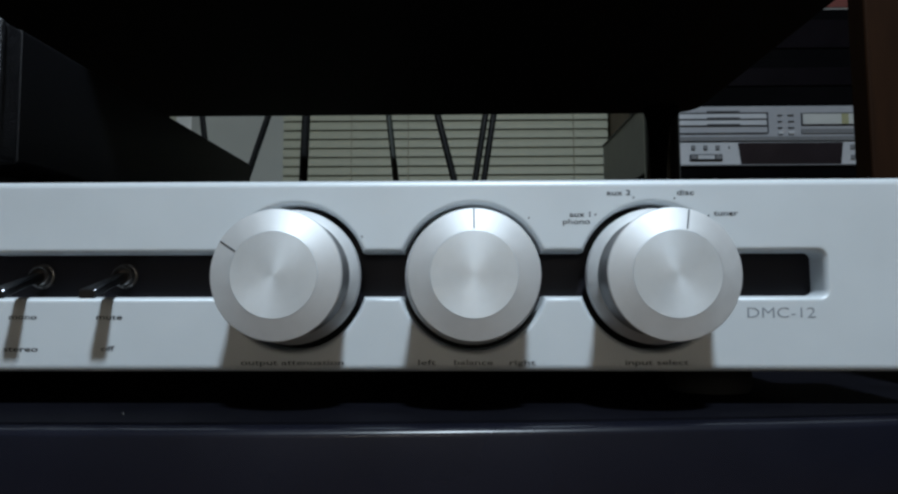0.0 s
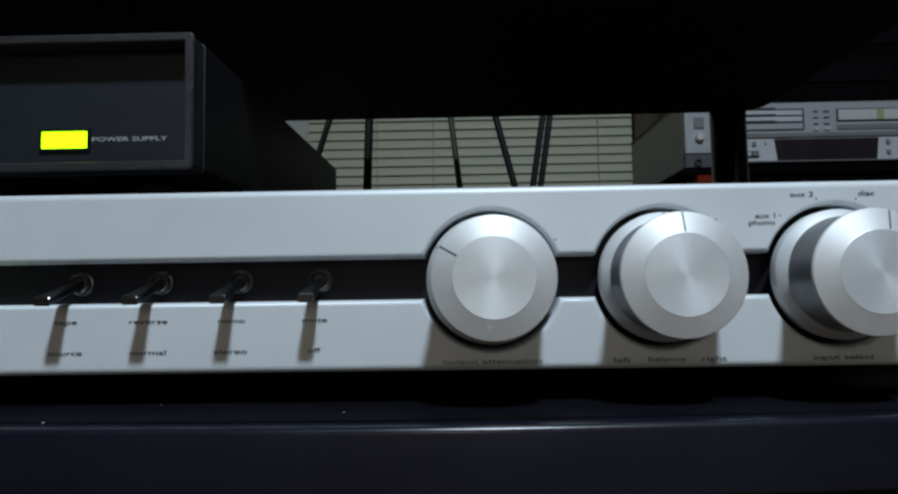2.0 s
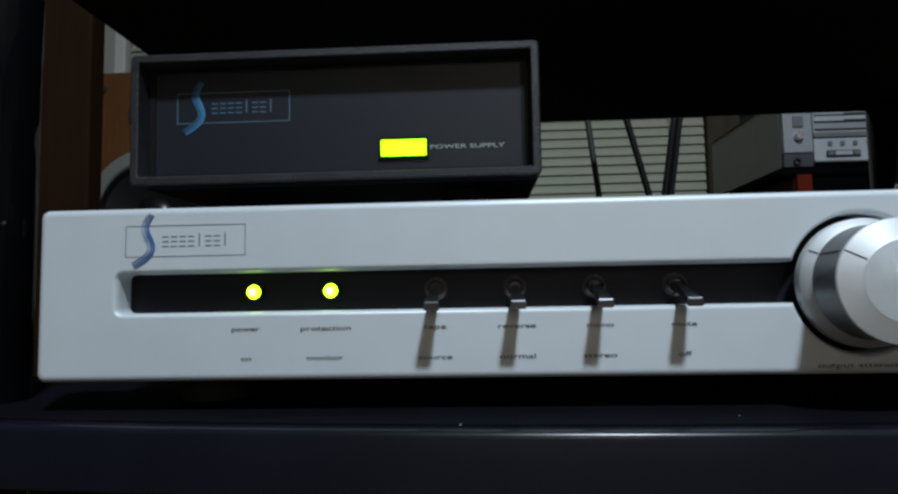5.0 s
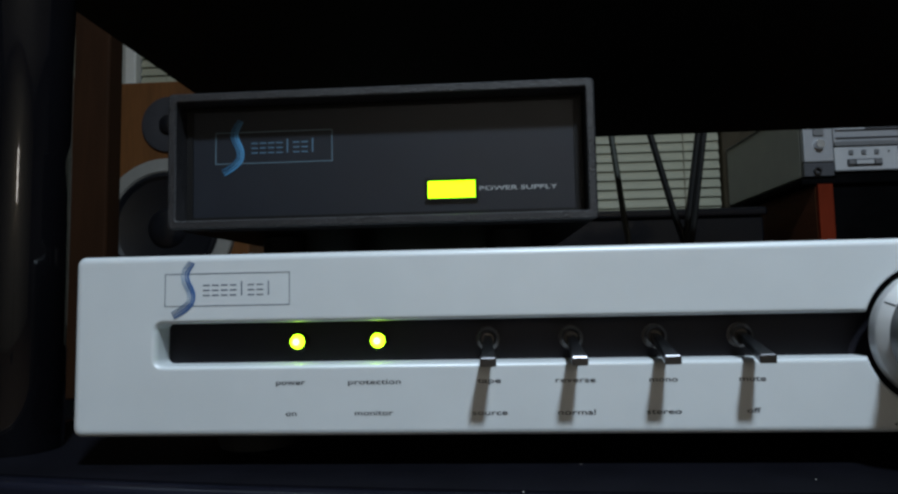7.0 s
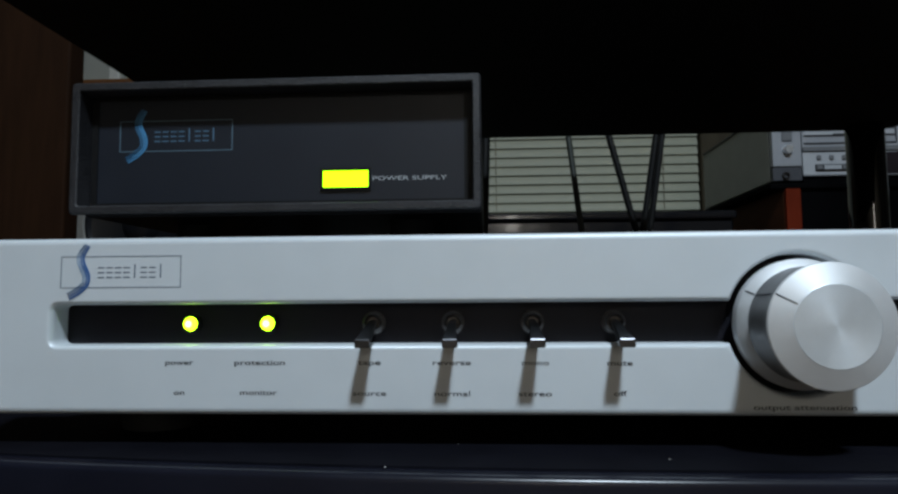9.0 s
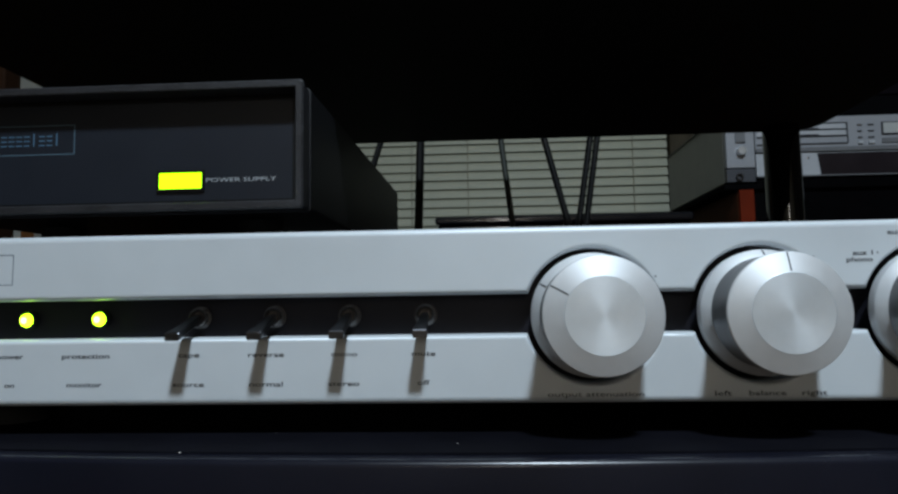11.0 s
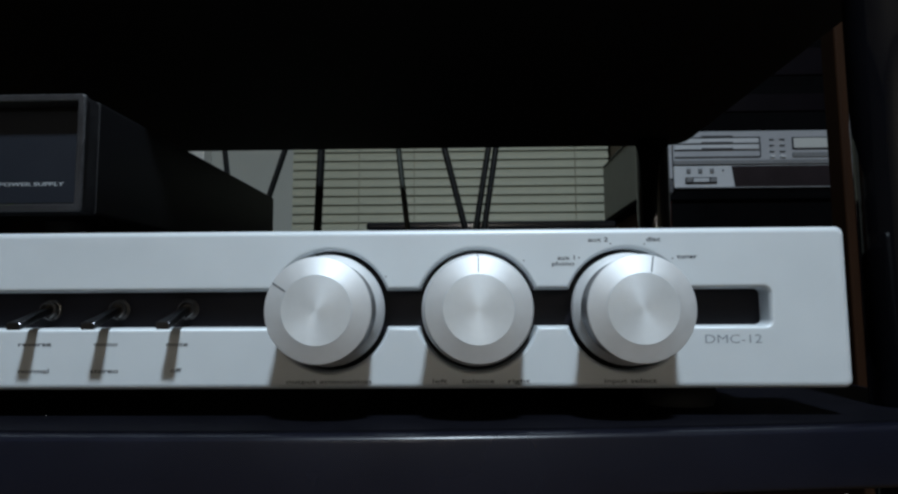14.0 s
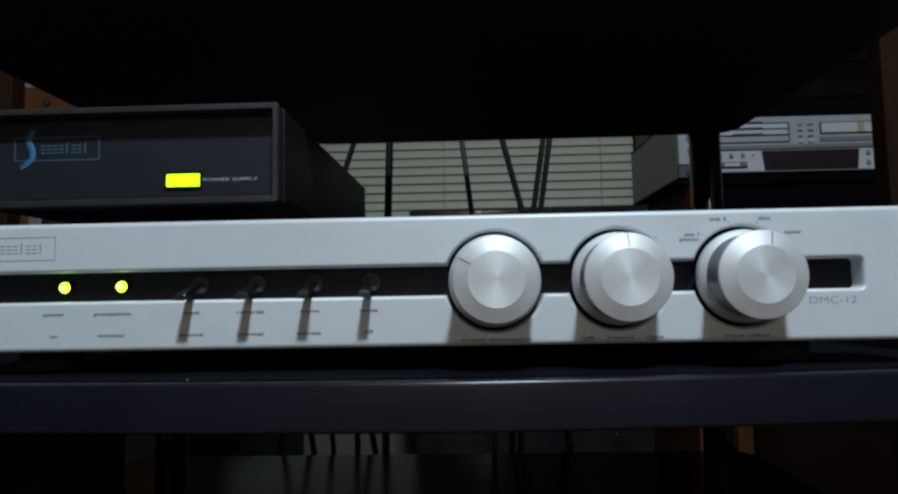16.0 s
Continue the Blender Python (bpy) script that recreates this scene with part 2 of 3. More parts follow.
def print_text(body, x, y, z, width, height, mat, parent, thick=0.00012, name="printed_word", bold=0.014):
    """Flat lettering of that width centred on x; height is the font's size."""
    cu = bpy.data.curves.new("lettering", "FONT")
    cu.body, cu.size, cu.align_x, cu.align_y, cu.extrude = body, 1.0, "CENTER", "CENTER", 0.01
    cu.offset = bold
    cu.resolution_u = 3
    temp = bpy.data.objects.new("lettering", cu)
    scene.collection.objects.link(temp)
    me = bpy.data.meshes.new_from_object(temp.evaluated_get(bpy.context.evaluated_depsgraph_get()))
    bpy.data.objects.remove(temp)
    bpy.data.curves.remove(cu)
    co = np.empty(len(me.vertices) * 3)
    me.vertices.foreach_get("co", co)
    co = co.reshape(-1, 3)
    mid = (co[:, 0].max() + co[:, 0].min()) / 2
    sx = width / (co[:, 0].max() - co[:, 0].min())
    out = np.stack([(co[:, 0] - mid) * sx, -np.sign(co[:, 2]) * thick / 2, co[:, 1] * height], 1)
    me.vertices.foreach_set("co", out.ravel())
    me.name = name
    me.materials.clear()
    me.materials.append(mat)
    ob = new(name, me)
    ob.location = (x, y - thick / 2, z)
    ob.parent = parent
    return ob


# ---- the room ----
X0, X1, Y0, Y1, Z0, Z1 = -2.2, 2.7, -2.6, 1.44, -0.62, 1.68
setting("floor", box(X0 - 0.1, X1 + 0.1, Y0 - 0.1, Y1 + 0.1, Z0 - 0.05, Z0), FLOOR_WOOD, "dark brown wooden floor under the racks", "floor")
setting("ceiling", box(X0 - 0.1, X1 + 0.1, Y0 - 0.1, Y1 + 0.1, Z1, Z1 + 0.05), CEILING_PAINT, "plain white painted ceiling", "ceiling")
setting("wall_north", box(X0, X1, Y1, Y1 + 0.1, Z0, Z1), WALL_PAINT, "plain pale grey painted wall behind the blind", "wall")
setting("wall_south", box(X0, X1, Y0 - 0.1, Y0, Z0, Z1), WARM_WALL, "plain cream painted wall", "wall")
# Unseen side walls, set dark so the glossy posts reflect little from them.
setting("wall_east", box(X1, X1 + 0.1, Y0 - 0.1, Y1 + 0.1, Z0, Z1), DARK_WALL, "plain unseen side wall set in dark brown", "wall")
setting("wall_west", box(X0 - 0.1, X0, Y0 - 0.1, Y1 + 0.1, Z0, Z1), DARK_WALL, "plain unseen side wall set in dark brown", "wall")

fixture = thing("ceiling_lamp", "round white ceiling lamp in front of the rack", "lamp")
part("housing", lathe([(0.0, 1.679), (0.12, 1.679), (0.125, 1.66), (0.12, 1.60), (0.095, 1.595), (0.095, 1.62), (0.0, 1.62)], (0.47, -1.0, 0), "Z", 40), WHITE_FRAME, fixture, smooth=True)

# Unseen lamp, added for the highlights on the posts and for fill light.
fill_lamp = thing("unseen_fill_lamp", "unseen added lamp on a slim black pole with a small glowing shade", "lamp", at=(0.36, -2.3, Z0))
part("base", lathe([(0.0, 0.0), (0.12, 0.0), (0.12, 0.012), (0.02, 0.022), (0.0, 0.022)], (0, 0, 0), "Z", 32), BLACK_GLOSS, fill_lamp, smooth=True)
part("pole", lathe([(0.0, 0.02), (0.009, 0.02), (0.009, 0.99), (0.015, 0.995), (0.015, 1.01), (0.0, 1.01)], (0, 0, 0), "Z", 20), BLACK_GLOSS, fill_lamp, smooth=True)
part("shade", lathe([(0.0, 1.011), (0.036, 1.011), (0.038, 1.014), (0.036, 1.358), (0.034, 1.36), (0.0, 1.36)], (0, 0, 0), "Z", 32), LAMP_SHADE, fill_lamp, "glowing pale shade", True)


# ---- the rack ----
def shelf(z0, z1, back, front=-0.032, left=-0.069):
    """A board with a bowed front and a rounded front edge."""
    bm = bmesh.new()
    n, r = 48, 0.0022
    loops = []
    arc = [(r * (1 - math.cos(radians(a))), r * (1 - math.sin(radians(a)))) for a in range(0, 91, 15)]
    rows = [(z0 + dz, inset) for dz, inset in arc] + [(z1 - dz, inset) for dz, inset in reversed(arc)]
    for z, inset in [(z0, r + 0.001)] + rows + [(z1, r + 0.001)]:
        loop = []
        xa, xb = left + inset, 0.5515 - inset
        for i in range(n + 1):
            x = xa + (xb - xa) * i / n
            end = min(x - xa, xb - x)
            corner = 0.012
            round_in = corner - math.sqrt(max(0, corner ** 2 - (corner - end) ** 2)) if end < corner else 0.0
            loop.append(bm.verts.new((x, front + 0.31 * (x - 0.2413) ** 2 + inset + round_in, z)))
        r2 = 0.022
        for cx, a0 in ((xb - r2, 0), (xa + r2, 90)):
            for k in range(7):
                a = radians(a0 + 15 * k)
                loop.append(bm.verts.new((cx + r2 * math.cos(a), back - inset - r2 + r2 * math.sin(a), z)))
        loops.append(loop)
    for a, b in zip(loops, loops[1:]):
        bridge(bm, a, b)
    bm.faces.new(loops[0])
    bm.faces.new(loops[-1])
    return bm


def inlay(z0, z1):
    bm = bmesh.new()
    loops = []
    for z in (z0, z1):
        loop = [bm.verts.new((x, -0.0248 + 0.31 * (x - 0.2413) ** 2, z)) for x in np.linspace(-0.062, 0.5445, 41)]
        loops.append(loop + [bm.verts.new((0.5445, 0.374, z)), bm.verts.new((-0.062, 0.374, z))])
    bridge(bm, *loops)
    bm.faces.new(loops[0])
    bm.faces.new(loops[1])
    return bm


rack = thing("hifi_rack", "black lacquered hi-fi rack with bowed shelves and round tube posts", "rack")
part("shelf", shelf(-0.0155, 0.006, 0.378), SHELF_BLACK, rack, "black satin shelf with a rounded bowed front edge", True)
part("shelf", shelf(0.208, 0.230, 0.378, 0.004, -0.0605), UNDERSIDE, rack, "matt black shelf seen from below", True)
part("shelf", shelf(-0.1405, -0.1185, 0.378), LOWER_GLOSS, rack, smooth=True)
part("shelf", shelf(-0.48, -0.458, 0.378), SHELF_BLACK, rack, smooth=True)
part("inlay", inlay(0.0058, 0.0067), FELT, rack, "matt black inlay on the shelf")
for px, py in ((-0.0427, 0.0325), (0.5244, 0.0325), (-0.0338, 0.36), (0.5164, 0.36)):
    for za, zb in ((-0.458, -0.1405), (-0.1185, -0.0155), (0.006, 0.208), (0.23, 0.252)):
        part("post", lathe([(0.0, za), (0.0145, za), (0.0152, za + 0.002), (0.0152, zb - 0.002), (0.0145, zb), (0.0, zb)], (px, py, 0), "Z", 40), POST_BLACK, rack, smooth=True)
    part("foot", lathe([(0.0, Z0), (0.02, Z0), (0.02, Z0 + 0.02), (0.012, -0.485), (0.012, -0.48), (0, -0.48)], (px, py, 0), "Z", 24), RUBBER, rack, smooth=True)

# ---- the preamplifier ----
PZ, KZ = 0.0483, 0.0476
KNOBS = ((0.2846, 149.0), (0.3418, 90.0), (0.3991, 76.5))
TOGGLES = (0.1417, 0.1698, 0.1977, 0.2257)
LEDS = (0.0757, 0.1038)
preamp = thing("preamplifier", "silver preamplifier with three large spun aluminium knobs", "preamplifier")


def cutout(d):
    """The outline of the long slot joined with the three round knob wells, grown by d."""
    h, r, c = 0.0070 + d, 0.0233 + d, 0.0022 + d
    x0, x1 = 0.0290 - d, 0.4530 + d
    out = []

    def arc(cx, cz, rad, a0, a1, n):
        for i in range(n + 1):
            a = radians(a0 + (a1 - a0) * i / n)
            out.append((cx + rad * math.cos(a), cz + rad * math.sin(a)))

    arc(x0 + c, PZ - h + c, c, 270, 180, 6)
    arc(x0 + c, PZ + h - c, c, 180, 90, 6)
    up = math.degrees(math.asin((PZ + h - KZ) / r))
    down = math.degrees(math.asin((KZ - PZ + h) / r))
    for k, _ in KNOBS:
        arc(k, KZ, r, 180 - up, up, 28)
    arc(x1 - c, PZ + h - c, c, 90, 0, 6)
    arc(x1 - c, PZ - h + c, c, 0, -90, 6)
    for k, _ in reversed(KNOBS):
        arc(k, KZ, r, -down, -180 + down, 28)
    return out


def rounded_rect(x0, x1, z0, z1, c, n=5):
    out = []
    for cx, cz, a in ((x1 - c, z1 - c, 0), (x0 + c, z1 - c, 90), (x0 + c, z0 + c, 180), (x1 - c, z0 + c, 270)):
        for i in range(n + 1):
            t = radians(a + 90 * i / n)
            out.append((cx + c * math.cos(t), cz + c * math.sin(t)))
    return out


def faceplate():
    bm = bmesh.new()

    def loop(points, y):
        return [bm.verts.new((x, y, z)) for x, z in points]

    inner = [loop(cutout(d), y) for d, y in ((0.0020, 0.0), (0.0013, 0.0), (0.0010, 0.0001), (0.0005, 0.0006), (0.0001, 0.0015), (0.0, 0.0024), (0.0, 0.0095))]
    outer = [loop(rounded_rect(0.0 + i, 0.4826 - i, 0.0176 + i, 0.0788 - i, 0.0028 - i * 0.5), y) for i, y in ((0.0026, 0.0), (0.0021, 0.0), (0.0011, 0.00025), (0.0004, 0.0008), (0.0001, 0.0015), (0, 0.0023), (0, 0.0095))]
    for loops in (inner, outer):
        for a, b in zip(loops, loops[1:]):
            bridge(bm, a, b)
    for k in (0, -1):
        rim = []
        for l in (inner[k], outer[k]):
            for i in range(len(l)):
                rim.append(bm.edges.get((l[i], l[(i + 1) % len(l)])))
        bmesh.ops.triangle_fill(bm, edges=rim, use_beauty=True)
    return bm


part("faceplate", faceplate(), SILVER_PAINT, preamp, "satin silver faceplate with a long recessed slot", True)
part("slot_panel", box(0.028, 0.458, 0.0098, 0.0125, 0.0235, 0.0735), BLACK_PLATE, preamp, "black recessed strip")
part("chassis", box(0.02, 0.4626, 0.0128, 0.27, 0.024, 0.0725, 0.001), CHASSIS, preamp, "black steel case")
for fx in (0.05, 0.43):
    for fy in (0.04, 0.235):
        part("foot", lathe([(0, 0.006), (0.014, 0.006), (0.015, 0.009), (0.015, 0.024), (0, 0.024)], (fx, fy, 0.0007), "Z", 28), RUBBER, preamp, smooth=True)


def knob(x, turn):
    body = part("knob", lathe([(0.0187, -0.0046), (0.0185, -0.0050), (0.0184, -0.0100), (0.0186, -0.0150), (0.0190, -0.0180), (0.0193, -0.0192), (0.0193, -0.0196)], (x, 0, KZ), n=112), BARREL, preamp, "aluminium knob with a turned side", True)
    part("skirt", lathe([(0.0, 0.0095), (0.0125, 0.0095), (0.0125, 0.003), (0.0207, 0.003), (0.0213, 0.0022), (0.0214, -0.0014), (0.0212, -0.0020), (0.0187, -0.0046)],
                        (x, 0, KZ), n=112), SATIN_RIM, body, "satin aluminium conical skirt", True)
    part("rim", lathe([(0.0193, -0.0196), (0.0190, -0.0202), (0.0127, -0.0226)], (x, 0, KZ), n=112), SATIN_RIM, body, "bevelled satin front rim", True)
    part("disc", lathe([(0.0127, -0.02255), (0.0125, -0.0227), (0.0, -0.0227)], (x, 0, KZ), n=112), SPUN, body, "flat disc with fine turned grooves", True)
    ca, sa = math.cos(radians(turn)), math.sin(radians(turn))
    for (r0, y0), (r1, y1), out in (((0.0130, -0.0225), (0.0190, -0.0202), (0, -1)), ((0.0189, -0.0168), (0.0185, -0.0050), (1, 0)), ((0.0189, -0.0045), (0.0211, -0.0021), (0.7, -0.7))):
        bm = bmesh.new()
        quads = []
        for r, y in ((r0, y0), (r1, y1)):
            quads.append([bm.verts.new((x + (r + h * out[0]) * ca - s * sa, y + h * out[1], KZ + (r + h * out[0]) * sa + s * ca)) for s, h in ((-0.0002, -0.0001), (0.0002, -0.0001), (0.0002, 0.00016), (-0.0002, 0.00016))])
        bridge(bm, *quads)
        bm.faces.new(quads[0])
        bm.faces.new(quads[1])
        part("index_mark", bm, PRINT_DARK, body, "thin black index line")


for kx, turn in KNOBS:
    knob(kx, turn)


def toggle(x):
    base = part("toggle_switch", lathe([(0, 0.0098), (0.0041, 0.0098), (0.0041, 0.0088), (0.0036, 0.0086), (0.0034, 0.0066), (0.0029, 0.0062), (0.0023, 0.0068), (0.0021, 0.0078), (0.0, 0.0080)], (x, 0, PZ), n=28),
                BLACK_NUT, preamp, "small toggle switch flipped down", True)
    bm = bmesh.new()
    rows = []
    for y, z, w, h in ((0.0078, PZ, 0.0024, 0.0024), (0.003, PZ - 0.0013, 0.003, 0.0026), (-0.004, PZ - 0.0034, 0.0037, 0.0026), (-0.0112, PZ - 0.0056, 0.0049, 0.0028), (-0.0126, PZ - 0.0059, 0.0051, 0.0029), (-0.0129, PZ - 0.0061, 0.0049, 0.0024)):
        rows.append([bm.verts.new((x + a * w / 2, y, z + b * h / 2)) for a, b in ((-1, -0.75), (-0.86, -1), (0.86, -1), (1, -0.75), (1, 0.75), (0.86, 1), (-0.86, 1), (-1, 0.75))])
    for a, b in zip(rows, rows[1:]):
        bridge(bm, a, b)
    bm.faces.new(rows[0])
    bm.faces.new(rows[-1])
    part("lever", bm, DARK_CHROME, base, "flat dark chrome lever")


for tx in TOGGLES:
    toggle(tx)
for lx in LEDS:
    led = part("indicator_lamp", lathe([(0.0, 0.0098), (0.0025, 0.0098), (0.0025, 0.0080), (0.0023, 0.0071), (0.0017, 0.0064), (0.0012, 0.0060)], (lx, 0, PZ), n=28), LED_GREEN, preamp, "lit yellow-green indicator lamp", True)
    part("lens", lathe([(0.0012, 0.0060), (0.0007, 0.0058), (0.0, 0.0057)], (lx, 0, PZ), n=28), LED_CORE, led, "brighter domed lens", True)
    part("rim", lathe([(0.0025, 0.0098), (0.0025, 0.0076), (0.0028, 0.0073), (0.0036, 0.0078), (0.0037, 0.0098)], (lx, 0, PZ), n=28), CHASSIS, led, "black rim", True)

WORDS = (("power", 0.0757, 0.0353, 0.0099), ("on", 0.0759, 0.0251, 0.0037), ("protection", 0.1039, 0.0352, 0.0176), ("monitor", 0.1037, 0.0251, 0.0128),
         ("tape", 0.1418, 0.0352, 0.0077), ("source", 0.1419, 0.0249, 0.0114), ("reverse", 0.1698, 0.0351, 0.0129), ("normal", 0.1699, 0.0248, 0.0120),
         ("mono", 0.1978, 0.0350, 0.009), ("stereo", 0.1976, 0.0248, 0.0110), ("mute", 0.2257, 0.0349, 0.0083), ("off", 0.2256, 0.0249, 0.0043),
         ("output attenuation", 0.2846, 0.0205, 0.0326), ("left", 0.3273, 0.0205, 0.0056), ("balance", 0.3419, 0.0205, 0.0122), ("right", 0.3573, 0.0205, 0.0082),
         ("input select", 0.3993, 0.0205, 0.0197), ("aux 1", 0.3761, 0.0673, 0.0066), ("phono", 0.3749, 0.0650, 0.0086), ("aux 2", 0.3885, 0.0742, 0.0077),
         ("disc", 0.4097, 0.0742, 0.0054), ("tuner", 0.4223, 0.0675, 0.0077))
for body, wx, wz, ww in WORDS:
    print_text(body, wx, 0.0, wz, ww, 0.0024, PRINT_DARK, preamp, bold=0.008)
print_text("DMC-12", 0.4385, 0.0, 0.0359, 0.0212, 0.0047, PRINT_MODEL, preamp, bold=-0.008)
for ax, az in ((0.3810, 0.0673), (0.3932, 0.0727), (0.4062, 0.0724), (0.4168, 0.0668), (0.3064, 0.0605), (0.3598, 0.0663)):
    part("position_dot", lathe([(0.0, -0.0001), (0.0003, -0.0001), (0.0003, 0.0001)], (ax, 0, az), n=10), PRINT_DARK, preamp)


def maker_mark(x0, x1, z0, z1, y, line, bars, ribbon_mats, parent):
    """A thin frame with a wavy ribbon across it and plain bars where the lettering stands."""
    w, h, t = x1 - x0, z1 - z0, 0.00028
    bm = bmesh.new()
    add_box(bm, x0, x1, y - 0.0001, y + 0.0001, z1 - t, z1)
    add_box(bm, x0, x1, y - 0.0001, y + 0.0001, z0, z0 + t)
    add_box(bm, x0, x0 + t, y - 0.0001, y + 0.0001, z0 + t, z1 - t)
    add_box(bm, x1 - t, x1, y - 0.0001, y + 0.0001, z0 + t, z1 - t)
    mark = part("emblem", bm, line, parent, "thin rectangular printed frame with a wavy ribbon")
    edge = [(x0 + w * a, 0, z0 + h * b) for a, b in ((0.243, 1.30), (0.222, 1.16), (0.200, 0.98), (0.205, 0.80), (0.232, 0.58), (0.250, 0.36), (0.243, 0.12), (0.205, -0.08), (0.150, -0.24), (0.085, -0.38))]
    path = smooth_path(edge, 5)
    n = len(path) - 1
    for mat, inset, wide in zip(ribbon_mats, (0.00045, 0.00138, 0.00218, 0.00278), (0.00082, 0.00050, 0.00020, 0.00016)):
        line_pts = []
        for k, p in enumerate(path):
            d = (path[min(k + 1, n)] - path[max(k - 1, 0)]).normalized()
            f = inset * (0.45 + 0.55 * math.sin(math.pi * min(k / n + 0.18, 0.62)))
            line_pts.append((p.x + d.z * f, p.z - d.x * f))
        part("ribbon", ribbon(line_pts, [wide * (0.55 + 0.45 * math.sin(math.pi * k / n)) for k in range(n + 1)], y - 0.0001), mat, mark, "blue printed stripe")
    lw = w * 0.57 / 8
    for i in range(8):
        high = i in (4, 7)
        xa = x0 + w * 0.31 + i * lw + (lw * 0.25 if high else 0.0)
        xb, lo, top, t = xa + lw * 0.74, z0 + h * 0.31, z0 + h * (0.74 if high else 0.65), h * 0.036
        bm = bmesh.new()
        if high:
            add_box(bm, xa, xa + t, y - 0.00012, y + 0.0001, lo, top)
        else:
            for z in (lo, (lo + top - t) / 2, top - t):
                add_box(bm, xa, xb, y - 0.00012, y + 0.0001, z, z + t)
        part("bar", bm, bars, mark)


maker_mark(0.0319, 0.0754, 0.0612, 0.0724, 0.0, PRINT_SLATE, PRINT_SLATE, (PRINT_BLUE, PRINT_BLUE, PRINT_SKY, PRINT_SKY), preamp)

# ---- the power supply on top ----
psu = thing("power_supply", "charcoal power supply box with a lit green window on rubber feet", "power supply")
psu.matrix_world = pose(0.0008, 0.0075, 0.0885, 0.75)
SX0, SX1, SD, SH, SW = 0.0275, 0.1797, 0.265, 0.0493, 0.0031


def frame_loops(bm, rows):
    """Bridges rounded rectangles of (inset, depth), in order."""
    rings = [[bm.verts.new((x, y, z)) for x, z in rounded_rect(SX0 + i, SX1 - i, i, SH - i, max(0.0016 - 0.3 * i, 0.0006), 3)] for i, y in rows]
    for a, b in zip(rings, rings[1:]):
        bridge(bm, a, b)
    return rings


bm = bmesh.new()
ends = frame_loops(bm, ((SW, 0.0108), (SW, 0.0004), (SW - 0.0004, 0.0), (0.0006, 0.0), (0.0, 0.0006), (0.0, 0.0022), (0.0005, 0.0026), (0.0005, 0.0108)))
bridge(bm, ends[-1], ends[0])
part("bezel", bm, CASE_GREY, psu, "charcoal grey front frame", True)
bm = bmesh.new()
ends = frame_loops(bm, ((0.0006, 0.0111), (0.0001, 0.0113), (0.0001, SD - 0.001), (0.002, SD)))
bm.faces.new(ends[0])
bm.faces.new(ends[-1])
part("cover", bm, COVER_BLACK, psu, "black textured steel cover", True)
part("front_panel", box(SX0 + SW + 0.0002, SX1 - SW - 0.0002, 0.0085, 0.0101, SW + 0.0002, SH - SW - 0.0002), PSU_PLATE, psu, "recessed dark grey front panel")
FY = 0.0085
gx0, gx1, gz0, gz1 = SX0 + SW + 0.0003, SX1 - SW - 0.0003, SW + 0.0003, SH - SW - 0.0003
rim = bmesh.new()
for xa, xb, za, zb in ((gx0, gx0 + 0.0024, gz0, gz1), (gx1 - 0.0030, gx1, gz0, gz1), (gx0 + 0.0024, gx1 - 0.0030, gz0, gz0 + 0.0016), (gx0 + 0.0024, gx1 - 0.0030, gz1 - 0.0016, gz1)):
    add_box(rim, xa, xb, FY - 0.0005, FY + 0.0003, za, zb)
part("gasket", rim, CHASSIS, psu, "black strip round the front panel")
window = part("indicator_window", box(0.1205, 0.1376, FY - 0.0006, FY + 0.0005, 0.0097, 0.0160, 0.0002, 1), LAMP_GREEN, psu, "lit yellow-green indicator window")
rim = bmesh.new()
for xa, xb, za, zb in ((0.1196, 0.1205, 0.0087, 0.0170), (0.1376, 0.1385, 0.0087, 0.0170), (0.1205, 0.1376, 0.0087, 0.0097), (0.1205, 0.1376, 0.0160, 0.0170)):
    add_box(rim, xa, xb, FY - 0.0009, FY + 0.0003, za, zb)
part("rim", rim, CHASSIS, window, "black rim")
print_text("POWER SUPPLY", 0.1530, FY, 0.0129, 0.0278, 0.0022, PRINT_LIGHT, psu, bold=0.004)
maker_mark(0.0416, 0.0856, 0.0247, 0.0366, FY, PRINT_LINE, PRINT_PSUTEXT, (PRINT_PSU, PRINT_PSU, PRINT_PSU, PRINT_PSU), psu)
for sx, sy, sz in ((0.0545, 0.05, -0.0167), (0.150, 0.04, -0.0165), (0.0526, 0.235, -0.0191), (0.152, 0.235, -0.0191)):
    part("foot", lathe([(0.0, sz), (0.008, sz), (0.009, sz + 0.002), (0.009, 0.001), (0.0, 0.001)], (sx, sy, 0), "Z", 24), RUBBER, psu, "black rubber foot", True)


# ---- cables hanging behind the rack ----
def cable(points, radius, mat, label):
    c = part("cable", tube(smooth_path(points, 8), radius), mat, None, label, True)
    return tagged(c, label, "cable", "cables behind the rack")


